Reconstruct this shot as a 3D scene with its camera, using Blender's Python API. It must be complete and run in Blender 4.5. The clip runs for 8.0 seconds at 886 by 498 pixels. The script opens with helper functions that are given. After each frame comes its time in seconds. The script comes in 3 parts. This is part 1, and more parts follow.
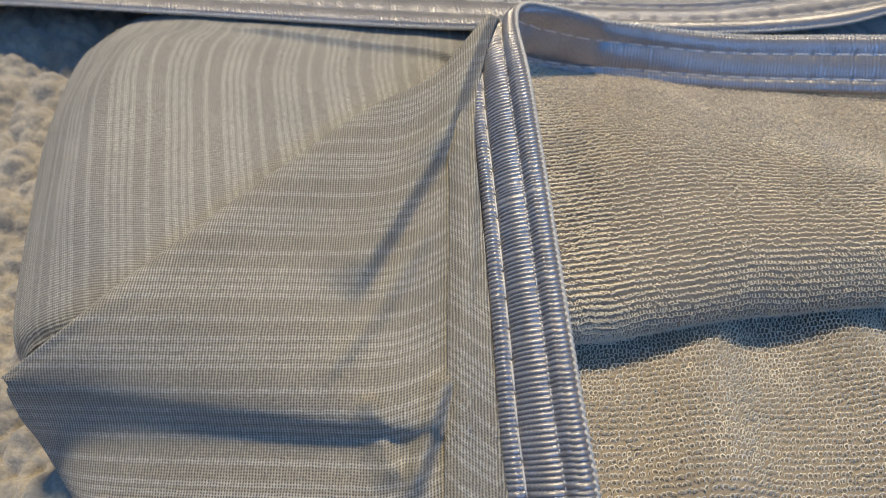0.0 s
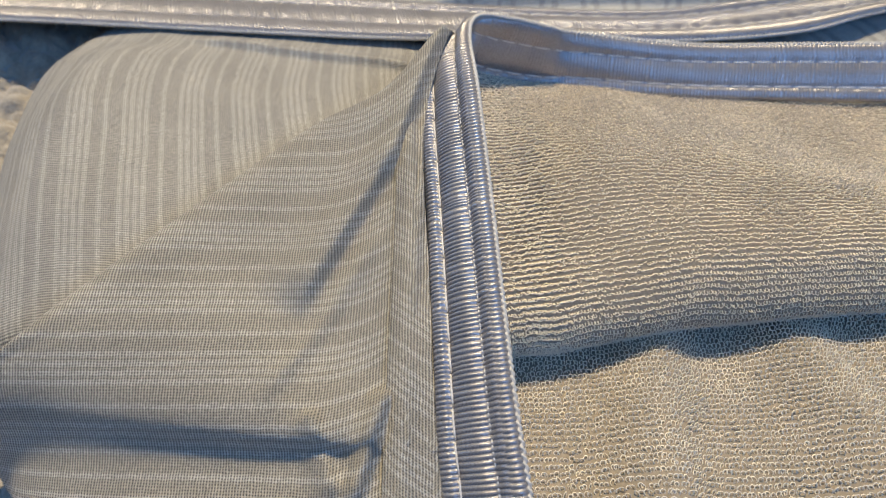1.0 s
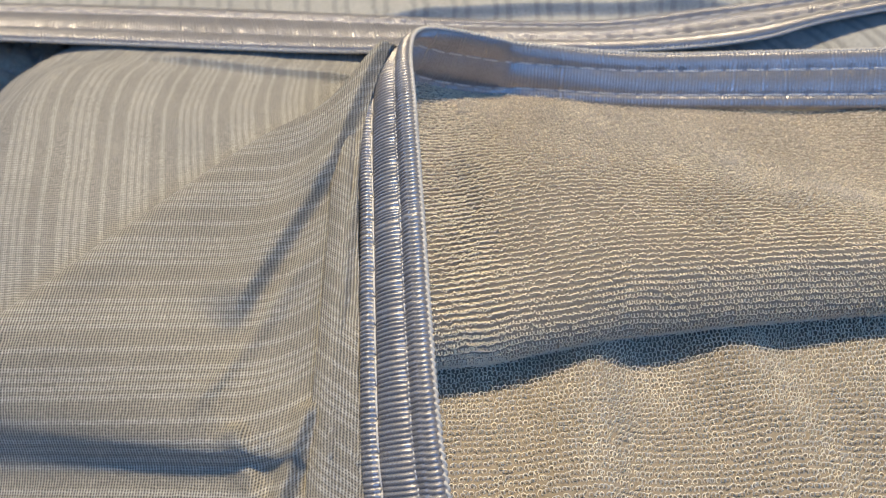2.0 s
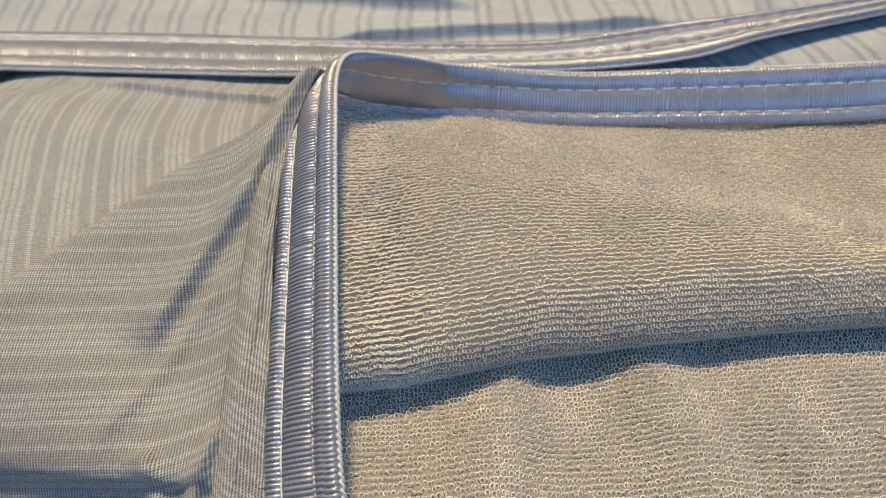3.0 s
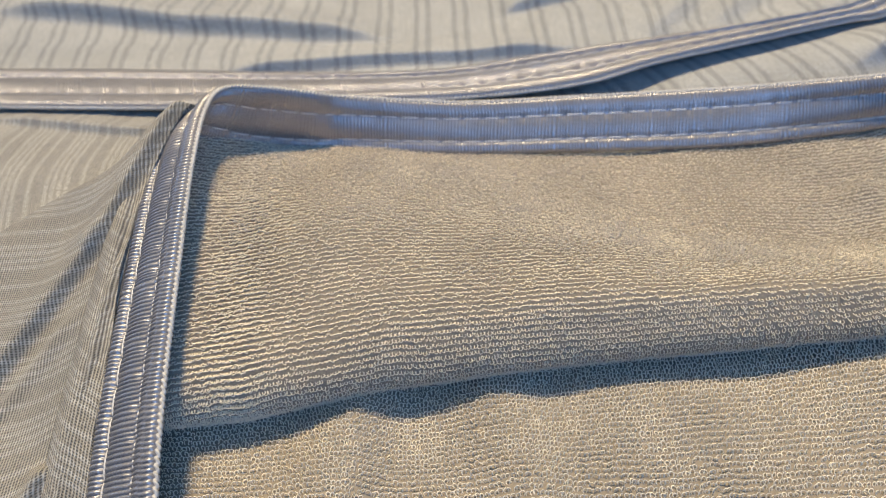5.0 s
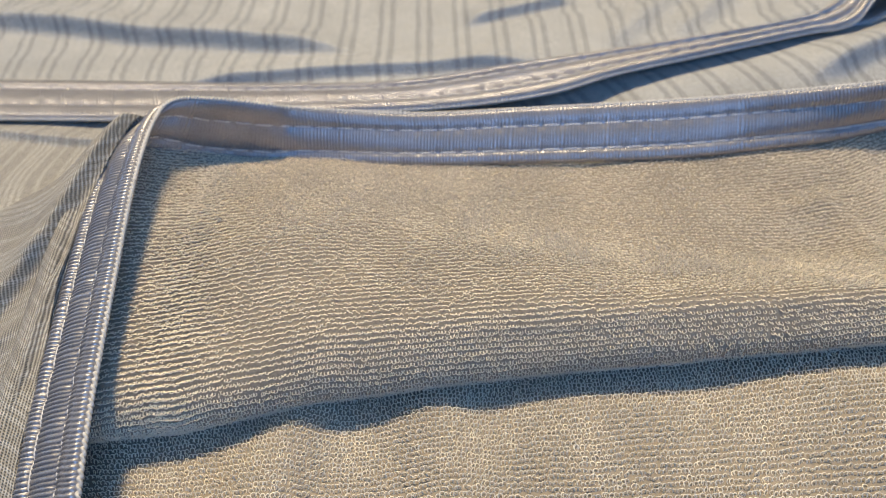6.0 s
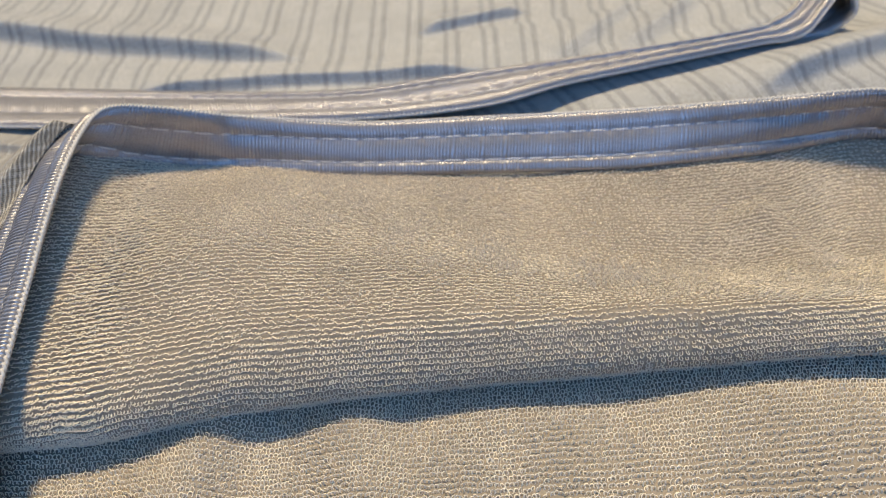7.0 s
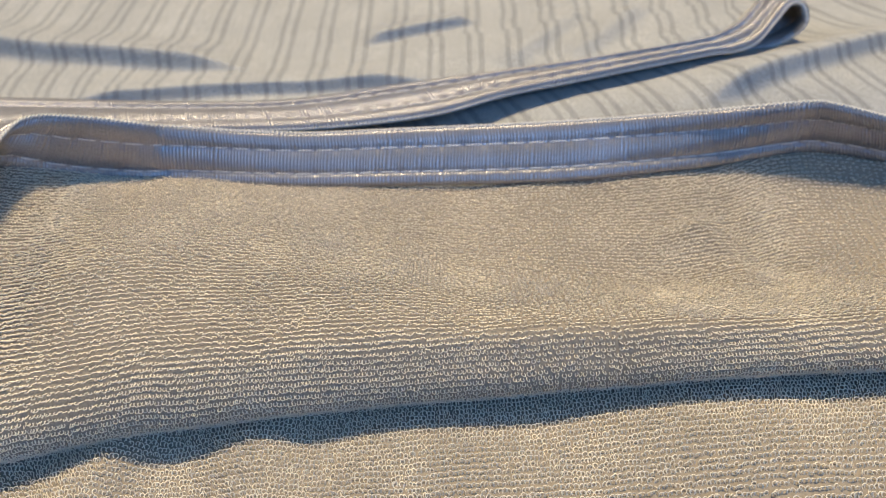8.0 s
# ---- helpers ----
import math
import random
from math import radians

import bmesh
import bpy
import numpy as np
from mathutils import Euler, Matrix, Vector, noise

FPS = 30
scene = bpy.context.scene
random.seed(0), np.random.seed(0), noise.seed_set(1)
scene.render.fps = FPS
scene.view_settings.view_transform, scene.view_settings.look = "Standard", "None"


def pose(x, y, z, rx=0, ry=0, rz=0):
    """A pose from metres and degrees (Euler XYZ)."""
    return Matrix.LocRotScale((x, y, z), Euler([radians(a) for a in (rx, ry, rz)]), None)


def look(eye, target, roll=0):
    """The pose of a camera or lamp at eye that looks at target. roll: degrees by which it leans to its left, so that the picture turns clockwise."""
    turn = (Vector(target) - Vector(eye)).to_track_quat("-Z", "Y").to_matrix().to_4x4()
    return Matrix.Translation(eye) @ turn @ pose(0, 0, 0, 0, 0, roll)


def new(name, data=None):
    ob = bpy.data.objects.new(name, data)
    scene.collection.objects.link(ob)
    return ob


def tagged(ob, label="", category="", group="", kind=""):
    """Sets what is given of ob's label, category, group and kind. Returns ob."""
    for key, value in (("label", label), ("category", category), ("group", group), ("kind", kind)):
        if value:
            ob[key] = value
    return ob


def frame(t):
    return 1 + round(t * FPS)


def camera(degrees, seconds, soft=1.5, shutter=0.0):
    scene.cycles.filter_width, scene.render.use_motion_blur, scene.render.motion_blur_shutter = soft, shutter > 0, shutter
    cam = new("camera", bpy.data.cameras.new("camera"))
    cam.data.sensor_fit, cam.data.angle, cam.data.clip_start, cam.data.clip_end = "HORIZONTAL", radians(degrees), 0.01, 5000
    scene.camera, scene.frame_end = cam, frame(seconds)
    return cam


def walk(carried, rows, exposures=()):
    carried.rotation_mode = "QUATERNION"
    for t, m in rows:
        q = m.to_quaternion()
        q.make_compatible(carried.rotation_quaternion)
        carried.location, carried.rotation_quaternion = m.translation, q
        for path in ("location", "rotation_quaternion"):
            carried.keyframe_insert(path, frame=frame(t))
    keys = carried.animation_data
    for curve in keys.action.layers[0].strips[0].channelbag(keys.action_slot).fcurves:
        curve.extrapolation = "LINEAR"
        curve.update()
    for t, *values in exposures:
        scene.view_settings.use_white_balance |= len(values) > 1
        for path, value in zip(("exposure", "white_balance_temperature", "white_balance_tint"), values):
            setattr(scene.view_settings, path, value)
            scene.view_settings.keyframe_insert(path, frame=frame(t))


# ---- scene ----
cam = camera(60.7, 8.0, soft=0.95)
cam.data.dof.use_dof, cam.data.dof.focus_distance, cam.data.dof.aperture_fstop = True, 0.138, 22.0
METRES, EYE, TILT, LEAN, TURN = 0.12, 0.134, -47.0, 0.0, 0.0
ROWS = [
    (0.0, 0.0, 0.0, 0.0, 0.0, 0.0, -0.0),
    (0.5, 0.0502, 0.0055, 0.0117, 0.23, 0.12, 0.21),
    (1.0, 0.0917, -0.0023, 0.0132, 0.33, 0.32, 0.45),
    (1.5, 0.1405, -0.0016, 0.0109, 0.47, 0.64, 0.78),
    (3.0, 0.3455, -0.0211, 0.0301, 0.88, 1.91, 1.9),
    (3.5, 0.4145, -0.007, 0.0363, 1.01, 2.28, 2.24),
    (4.0, 0.4901, -0.0161, 0.0415, 1.11, 2.65, 2.57),
    (4.5, 0.5537, -0.0242, 0.0407, 1.15, 3.0, 2.8),
    (6.0, 0.7136, -0.0196, 0.0409, 1.58, 4.05, 2.75),
    (6.5, 0.7851, -0.0085, 0.0314, 1.67, 4.41, 2.53),
    (7.0, 0.8479, -0.0036, 0.0369, 1.68, 4.77, 2.44),
    (7.5, 0.9067, 0.0058, 0.0395, 1.57, 5.08, 2.42),
    (8.0, 0.9836, 0.0324, 0.0472, 1.47, 5.34, 2.26),
]
walk(cam, [(t, pose(0, 0, EYE, TILT, LEAN, TURN) @ pose(METRES * x, METRES * y, METRES * z, 90 + pitch, roll, yaw)) for t, x, y, z, yaw, pitch, roll in ROWS],
     exposures=[(0.0, -0.29, 6300, 6), (0.5, -0.12, 6400, 6), (1.5, -0.06, 6450, 7), (3.0, -0.04, 6550, 7), (8.0, -0.01, 6650, 7)])

# ---- light ----
SUN_FROM = Vector((-0.01, 0.38, 0.91)).normalized()
world = bpy.data.worlds.new("sky")
scene.world = world
world.use_nodes = True
wn = world.node_tree
sky = wn.nodes.new("ShaderNodeTexSky")
sky.sky_type, sky.sun_disc = "NISHITA", False
sky.air_density, sky.dust_density, sky.ozone_density = 1.0, 0.0, 1.5
sky.sun_elevation = math.asin(SUN_FROM.z)
sky.sun_rotation = math.atan2(SUN_FROM.x, SUN_FROM.y)
wn.links.new(sky.outputs[0], wn.nodes["Background"].inputs[0])
wn.nodes["Background"].inputs[1].default_value = 0.06
sun = new("sun", bpy.data.lights.new("sun", "SUN"))
sun.data.energy, sun.data.angle, sun.data.color = 4.4, radians(8.0), (1.0, 0.83, 0.59)
sun.matrix_world = look(SUN_FROM, (0, 0, 0))

# the sky's light in the three openings: the windows behind the camera and to the west, and the roof window ahead
for name, eye, aim, wide, high, power, tint in (("window_light", (0.78, -1.21, 1.28), (0.78, 0.0, 1.28), 0.90, 1.1, 25.0, (0.17, 0.41, 1.0)),
                                                ("side_window_light", (-1.21, 0.42, 1.00), (0.0, 0.42, 1.00), 0.8, 0.7, 6.0, (0.16, 0.42, 1.0)),
                                                ("roof_window_light", (-0.10, 1.02, 1.905), (-0.10, 1.02, 0.0), 1.2, 0.76, 1.0, (0.42, 0.67, 1.0))):
    lamp = new(name, bpy.data.lights.new(name, "AREA"))
    lamp.data.shape, lamp.data.size, lamp.data.size_y, lamp.data.energy, lamp.data.color = "RECTANGLE", wide, high, power, tint
    lamp.matrix_world = look(eye, aim)


# ---- materials ----
class Nodes:
    """Short hand for a node material on a mesh's own length coordinates (the map holds metres)."""

    def __init__(self, name, rough=0.8, spec=0.3, sheen=0.0):
        self.mat = bpy.data.materials.new(name)
        self.mat.use_nodes = True
        self.t = self.mat.node_tree
        self.b = self.t.nodes["Principled BSDF"]
        self.b.inputs["Roughness"].default_value = rough
        self.b.inputs["Specular IOR Level"].default_value = spec
        self.b.inputs["Sheen Weight"].default_value = sheen
        self.uv = self.t.nodes.new("ShaderNodeUVMap").outputs[0]
        self.pos = self.t.nodes.new("ShaderNodeNewGeometry").outputs["Position"]

    def link(self, a, b):
        if isinstance(a, (int, float)):
            b.default_value = a
        elif isinstance(a, tuple):
            b.default_value = a if len(a) == 4 or b.type == "VECTOR" else (*a, 1)
        else:
            self.t.links.new(a, b)

    def math(self, op, a, b=0.0, c=0.0):
        n = self.t.nodes.new("ShaderNodeMath")
        n.operation = op
        for k, v in enumerate((a, b, c)):
            self.link(v, n.inputs[k])
        return n.outputs[0]

    def split(self, v):
        n = self.t.nodes.new("ShaderNodeSeparateXYZ")
        self.link(v, n.inputs[0])
        return n.outputs

    def noise(self, scale, detail=2.0, vector=None):
        n = self.t.nodes.new("ShaderNodeTexNoise")
        n.inputs["Scale"].default_value, n.inputs["Detail"].default_value = scale, detail
        self.link(self.pos if vector is None else vector, n.inputs["Vector"])
        return n.outputs[0]

    def ramp(self, fac, stops, mode="LINEAR"):
        n = self.t.nodes.new("ShaderNodeValToRGB")
        n.color_ramp.interpolation = mode
        e = n.color_ramp.elements
        while len(e) < len(stops):
            e.new(0.5)
        for k, (p, c) in enumerate(stops):
            e[k].position, e[k].color = p, (c, c, c, 1) if isinstance(c, (int, float)) else (*c, 1)
        self.link(fac, n.inputs[0])
        return n.outputs[0]

    def mix(self, fac, a, b, kind="MIX"):
        n = self.t.nodes.new("ShaderNodeMix")
        n.data_type, n.blend_type = "RGBA", kind
        self.link(fac, n.inputs[0])
        self.link(a, n.inputs[6])
        self.link(b, n.inputs[7])
        return n.outputs[2]

    def done(self, colour, height=None, metres=0.0003, strength=1.0):
        self.link(colour, self.b.inputs["Base Color"])
        if height is not None:
            n = self.t.nodes.new("ShaderNodeBump")
            n.inputs["Distance"].default_value, n.inputs["Strength"].default_value = metres, strength
            self.link(height, n.inputs["Height"])
            self.link(n.outputs[0], self.b.inputs["Normal"])
        return self.mat


def striped_knit(name, ground, pale_colour, centres, half, eyelet_shade=0.20):
    """Fine warp knit: pale stripes on a darker ground, repeated every 12 mm, with rows of tiny eyelets shaded in the
    colour.
    """
    m = Nodes(name, rough=0.6, spec=0.35, sheen=0.15)
    u, v, _ = m.split(m.uv)
    wob = m.math("MULTIPLY", m.math("SUBTRACT", m.noise(90, 2), 0.5), 0.0006)
    f = m.math("FRACT", m.math("DIVIDE", m.math("ADD", u, wob), 0.0122))
    stops = [(0.0, 0.0)]
    for c in centres:
        w = half if half else (0.26 if c < 0.5 else 0.07)
        stops += [(c - w - 0.03, 0.0), (c - w, 1.0), (c + w, 1.0), (c + w + 0.03, 0.0)]
    pale = m.ramp(f, stops)
    sway = m.math("MULTIPLY", m.math("SUBTRACT", m.noise(420, 2), 0.5), 0.00045)
    pu = m.math("SINE", m.math("MULTIPLY", m.math("ADD", u, sway), 6.2832 / 0.00047))
    pv = m.math("SINE", m.math("MULTIPLY", m.math("SUBTRACT", v, sway), 6.2832 / 0.00051))
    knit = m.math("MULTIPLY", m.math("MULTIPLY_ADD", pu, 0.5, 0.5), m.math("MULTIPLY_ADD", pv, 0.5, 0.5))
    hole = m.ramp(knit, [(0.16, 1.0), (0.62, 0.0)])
    base = m.mix(pale, ground, pale_colour)
    stain = m.ramp(m.noise(60, 3), [(0.3, 0.90), (0.7, 1.06)])
    fleck = m.ramp(m.noise(1700, 2), [(0.3, 0.78), (0.7, 1.18)])
    col = m.mix(1.0, m.mix(1.0, base, stain, "MULTIPLY"), fleck, "MULTIPLY")
    # shade inside the eyelets and between the columns, put into the colour
    col = m.mix(1.0, col, m.ramp(hole, [(0.0, eyelet_shade), (1.0, 1.12)]), "MULTIPLY")
    col = m.mix(1.0, col, m.ramp(m.math("MULTIPLY_ADD", pv, 0.5, 0.5), [(0.0, 1.08), (1.0, 0.70 + 0.2 * eyelet_shade)]), "MULTIPLY")
    h = m.math("SUBTRACT", m.math("ADD", hole, m.math("MULTIPLY", pale, 0.2)), m.math("MULTIPLY", pv, 0.3))
    return m.done(col, h, 0.00014, 1.1 - eyelet_shade)


def satin_tape(name, colour, gloss=0.45):
    """Ribbed satin: lustrous floats of fine thread that run across the tape."""
    m = Nodes(name, rough=0.32, spec=0.6, sheen=0.0)
    m.b.inputs["Metallic"].default_value = gloss
    u, v, _ = m.split(m.uv)
    n = m.t.nodes.new("ShaderNodeCombineXYZ")
    m.link(m.math("MULTIPLY", u, 7000.0), n.inputs[0])
    m.link(m.math("MULTIPLY", v, 2600.0), n.inputs[1])
    floats = m.noise(1.0, 3, n.outputs[0])
    fleck = m.ramp(floats, [(0.30, 0.62), (0.70, 1.25)])
    soil = m.ramp(m.noise(120, 3), [(0.3, 0.88), (0.7, 1.06)])
    col = m.mix(1.0, m.mix(1.0, colour, fleck, "MULTIPLY"), soil, "MULTIPLY")
    m.link(m.ramp(floats, [(0.3, 0.46), (0.7, 0.32)]), m.b.inputs["Roughness"])
    return m.done(col, floats, 0.00003, 0.8)


def yarn(name, colour, rough=0.85):
    m = Nodes(name, rough=rough, spec=0.25, sheen=0.08)
    fleck = m.ramp(m.noise(1900, 2), [(0.25, 0.80), (0.75, 1.15)])
    patch = m.ramp(m.noise(45, 3), [(0.3, 0.92), (0.7, 1.06)])
    col = m.mix(1.0, m.mix(1.0, colour, fleck, "MULTIPLY"), patch, "MULTIPLY")
    return m.done(col, m.noise(5200, 1), 0.00006, 0.5)


def fleece():
    m = Nodes("fleece", rough=0.95, spec=0.1, sheen=0.4)
    patch = m.ramp(m.noise(70, 4), [(0.3, 0.75), (0.7, 1.1)])
    fibre = m.ramp(m.noise(1400, 3), [(0.25, 0.75), (0.75, 1.15)])
    col = m.mix(1.0, m.mix(1.0, (0.43, 0.37, 0.28), patch, "MULTIPLY"), fibre, "MULTIPLY")
    return m.done(col, m.noise(700, 4), 0.0007, 0.7)


FIVE = (0.09, 0.22, 0.35, 0.48, 0.76)
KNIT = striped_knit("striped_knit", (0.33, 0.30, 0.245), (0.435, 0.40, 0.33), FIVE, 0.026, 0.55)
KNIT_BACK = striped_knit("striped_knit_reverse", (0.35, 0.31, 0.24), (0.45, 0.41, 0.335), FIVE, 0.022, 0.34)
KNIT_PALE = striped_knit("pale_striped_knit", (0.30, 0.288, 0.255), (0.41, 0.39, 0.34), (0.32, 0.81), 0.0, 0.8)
TAPE = satin_tape("satin_tape", (0.37, 0.345, 0.33), 0.48)
# the ground cloth's colour is darkened for the shade down between the loops
TERRY, TERRY_BASE_SHADED = yarn("terry_yarn", (0.90, 0.79, 0.60)), yarn("terry_ground_shaded", (0.31, 0.255, 0.185))
CORD = yarn("cord", (0.64, 0.59, 0.51), 0.4)
THREAD, FLEECE = yarn("thread", (0.68, 0.64, 0.58), 0.35), fleece()


# ---- shaping ----
def spline(points, n):
    """n points evenly along a smooth curve through the given ones; works on the first axis of an array of any depth."""
    p = np.asarray(points, float)
    k = len(p)
    p = np.concatenate([2 * p[:1] - p[1:2], p, 2 * p[-1:] - p[-2:-1]])
    fine = np.linspace(0, k - 1 - 1e-9, n)
    i = fine.astype(int)
    t = (fine - i).reshape(-1, *([1] * (p.ndim - 1)))
    a, b, c, d = p[i], p[i + 1], p[i + 2], p[i + 3]
    return 0.5 * (2 * b + (c - a) * t + (2 * a - 5 * b + 4 * c - d) * t ** 2 + (3 * b - a - 3 * c + d) * t ** 3)


def even(points, n):
    """The same, evenly spaced by length."""
    q = spline(points, 40 * len(points))
    s = np.concatenate([[0], np.cumsum(np.linalg.norm(np.diff(q, axis=0), axis=1))])
    want = np.linspace(0, s[-1], n)
    return np.stack([np.interp(want, s, q[:, k]) for k in range(3)], 1), s[-1]


def loft(rows, nu, nv):
    """A grid [nv, nu, 3] over guide curves that run along u."""
    return spline(np.stack([spline(r, nu) for r in rows]), nv)


def even_rows(p):
    """The same sheet with its rows spread evenly by length."""
    out = np.empty_like(p)
    for i in range(p.shape[1]):
        s = np.concatenate([[0], np.cumsum(np.linalg.norm(np.diff(p[:, i], axis=0), axis=1))])
        want = np.linspace(0, s[-1], len(p))
        for k in range(3):
            out[:, i, k] = np.interp(want, s, p[:, i, k])
    return out


def normals(p):
    n = np.cross(np.gradient(p, axis=1), np.gradient(p, axis=0))
    return n / np.maximum(np.linalg.norm(n, axis=2, keepdims=True), 1e-12)


def fold(p, a, b, high, far, near):
    """Raise (or press in) a tapering fold along a line on the plan: far and near are its widths on its two sides."""
    a, b = np.array(a), np.array(b)
    ab = b - a
    length = np.linalg.norm(ab)
    d = p[..., :2] - a
    s = (d @ ab) / length ** 2
    off = (d[..., 0] * -ab[1] + d[..., 1] * ab[0]) / length
    wide = np.where(off > 0, far, near)
    end = np.clip(np.minimum(s, 1 - s) * 4 + 0.5, 0, 1)
    p[..., 2] += high * np.exp(-(off / wide) ** 2) * end * end * (3 - 2 * end)


def ripple(p, size, high, seed):
    """Slow unevenness of lying cloth."""
    for idx in np.ndindex(p.shape[:2]):
        x, y, _ = p[idx]
        p[idx][2] += high * noise.noise(Vector((x / size, y / size, seed)))


def obj(name, me, parent, label=""):
    ob = new(name, me)
    ob.parent = parent
    return tagged(ob, label)


def raw_mesh(name, verts, quads, mat, smooth=True):
    me = bpy.data.meshes.new(name)
    verts, quads = np.asarray(verts, np.float32), np.asarray(quads, np.int32)
    me.vertices.add(len(verts))
    me.vertices.foreach_set("co", verts.ravel())
    k = quads.shape[1]
    me.loops.add(quads.size)
    me.loops.foreach_set("vertex_index", quads.ravel())
    me.polygons.add(len(quads))
    me.polygons.foreach_set("loop_start", np.arange(0, quads.size, k, dtype=np.int32))
    me.update(calc_edges=True)
    if smooth:
        me.polygons.foreach_set("use_smooth", np.ones(len(quads), bool))
    me.materials.append(mat)
    return me


def grid_quads(nv, nu, wrap=False):
    j, i = np.meshgrid(np.arange(nv if wrap else nv - 1), np.arange(nu - 1), indexing="ij")
    k = (j + 1) % nv
    return np.stack([j * nu + i, j * nu + i + 1, k * nu + i + 1, k * nu + i], -1).reshape(-1, 4)


def cloth(name, p, mat, parent, label="", thick=0.0006, turn=0.0, origin=0.5, along=None):
    """A sheet of cloth over a grid, with its lengths as the map (turned by some degrees), and some thickness."""
    nv, nu = p.shape[:2]
    q = grid_quads(nv, nu)
    me = raw_mesh(name, p.reshape(-1, 3), q, mat)
    du = np.zeros((nv, nu))
    du[:, 1:] = np.cumsum(np.linalg.norm(np.diff(p, axis=1), axis=2), axis=1)
    dv = np.zeros((nv, nu))
    dv[1:] = np.cumsum(np.linalg.norm(np.diff(p, axis=0), axis=2), axis=0)
    k = int(nu * origin)
    du = du - du[:, k: k + 1]
    c, s = math.cos(radians(turn)), math.sin(radians(turn))
    du, dv = c * du - s * dv, s * du + c * dv
    if along is not None:
        du, dv = along(p)
    uv = np.stack([du, dv], -1).reshape(-1, 2)
    me.uv_layers.new(name="map").data.foreach_set("uv", uv[q.ravel()].astype(np.float32).ravel())
    ob = obj(name, me, parent, label)
    mod = ob.modifiers.new("thickness", "SOLIDIFY")
    mod.thickness, mod.offset = thick, 1.0 if normals(p)[nv // 2, nu // 2, 2] < 0 else -1.0
    return ob


def terry_loops(name, p, parent, row=0.00132, step=0.00084, seed=1, label="", lean=-0.65, rows=(0.0, 1.0), cols=(0.0, 1.0)):
    """Rows of small yarn loops standing on a sheet."""
    rng = np.random.default_rng(seed)
    nv, nu = p.shape[:2]
    lu = np.linalg.norm(np.diff(p, axis=1), axis=2).sum(1).mean()
    lv = np.linalg.norm(np.diff(p, axis=0), axis=2).sum(0).mean()
    cr, cc = int(lv / row), int(lu / step)
    jj, ii = np.meshgrid((np.arange(cr) + 0.5) / cr, (np.arange(cc) + 0.5) / cc, indexing="ij")
    jj, ii = jj.ravel(), ii.ravel()
    slow = np.array([noise.noise(Vector((a * lu / 0.012, b * lv / 0.012, seed))) for a, b in zip(ii, jj)])
    jj = jj + (rng.normal(0, 0.07, jj.size) + 0.5 * slow) * row / lv
    ii = ii + rng.normal(0, 0.16, ii.size) * step / lu
    keep = (jj > rows[0]) & (jj < rows[1]) & (ii > cols[0]) & (ii < cols[1])
    jj, ii, slow = jj[keep], ii[keep], slow[keep]
    n = normals(p)
    if n[nv // 2, nu // 2, 2] < 0:
        n = -n
    fu = np.gradient(p, axis=1)
    fu /= np.linalg.norm(fu, axis=2, keepdims=True)
    fv = np.cross(n, fu)

    def at(a):
        x, y = np.clip(ii, 0, 0.9999) * (nu - 1), np.clip(jj, 0, 0.9999) * (nv - 1)
        i, j = x.astype(int), y.astype(int)
        s, t = (x - i)[:, None], (y - j)[:, None]
        return (a[j, i] * (1 - s) + a[j, i + 1] * s) * (1 - t) + (a[j + 1, i] * (1 - s) + a[j + 1, i + 1] * s) * t

    base, nn, uu, vv = at(p), at(n), at(fu), at(fv)
    count = len(base)
    size = 0.345 * row * rng.uniform(0.85, 1.2, count)[:, None]
    tilt = (lean + rng.normal(0, 0.22, count) + 0.5 * slow)[:, None]
    tilt = tilt + 0.4 * np.clip(-nn[:, 1:2] - 0.15, 0, 1)
    yaw = rng.normal(0, 0.33, count)[:, None]
    side = uu * np.cos(yaw) + vv * np.sin(yaw)
    up = nn * np.cos(tilt) - vv * np.sin(tilt)
    axis = np.cross(side, up)
    centre = base + up * size * 0.78
    seg, thin = 7, 0.000118
    verts = np.zeros((count, seg, 3, 3))
    for k in range(seg):
        a = radians(-58 + 296 * k / (seg - 1))
        out = side * math.cos(a) + up * math.sin(a)
        ring = centre + out * size * np.array([1.0 if math.sin(a) > 0 else 0.9])
        for m in range(3):
            w = 2 * math.pi * m / 3 + 0.5
            verts[:, k, m] = ring + (out * math.cos(w) + axis * math.sin(w)) * thin
    one = []
    for k in range(seg - 1):
        for m in range(3):
            one.append((k * 3 + m, k * 3 + (m + 1) % 3, (k + 1) * 3 + (m + 1) % 3, (k + 1) * 3 + m))
    one = np.array(one)
    quads = (one[None] + np.arange(count)[:, None, None] * seg * 3).reshape(-1, 4)
    return tagged(obj(name, raw_mesh(name, verts.reshape(-1, 3), quads, TERRY), parent, label), kind="stuff")


def cord_mesh(line, tang, nor, inward, want, radius=0.00056, turn=0.0012):
    """A two-ply twisted cord along a line."""
    ring = 10
    rings = []
    for m in range(ring):
        a = 2 * math.pi * m / ring
        r = radius * (0.30 + 0.85 * np.abs(np.cos(math.pi * want / turn + a)))
        rings.append(line + (nor * math.cos(a) - inward * math.sin(a)) * r[:, None])
    p = np.stack(rings)
    return raw_mesh("edging_cord", p.reshape(-1, 3), grid_quads(ring, len(line), wrap=True), CORD)


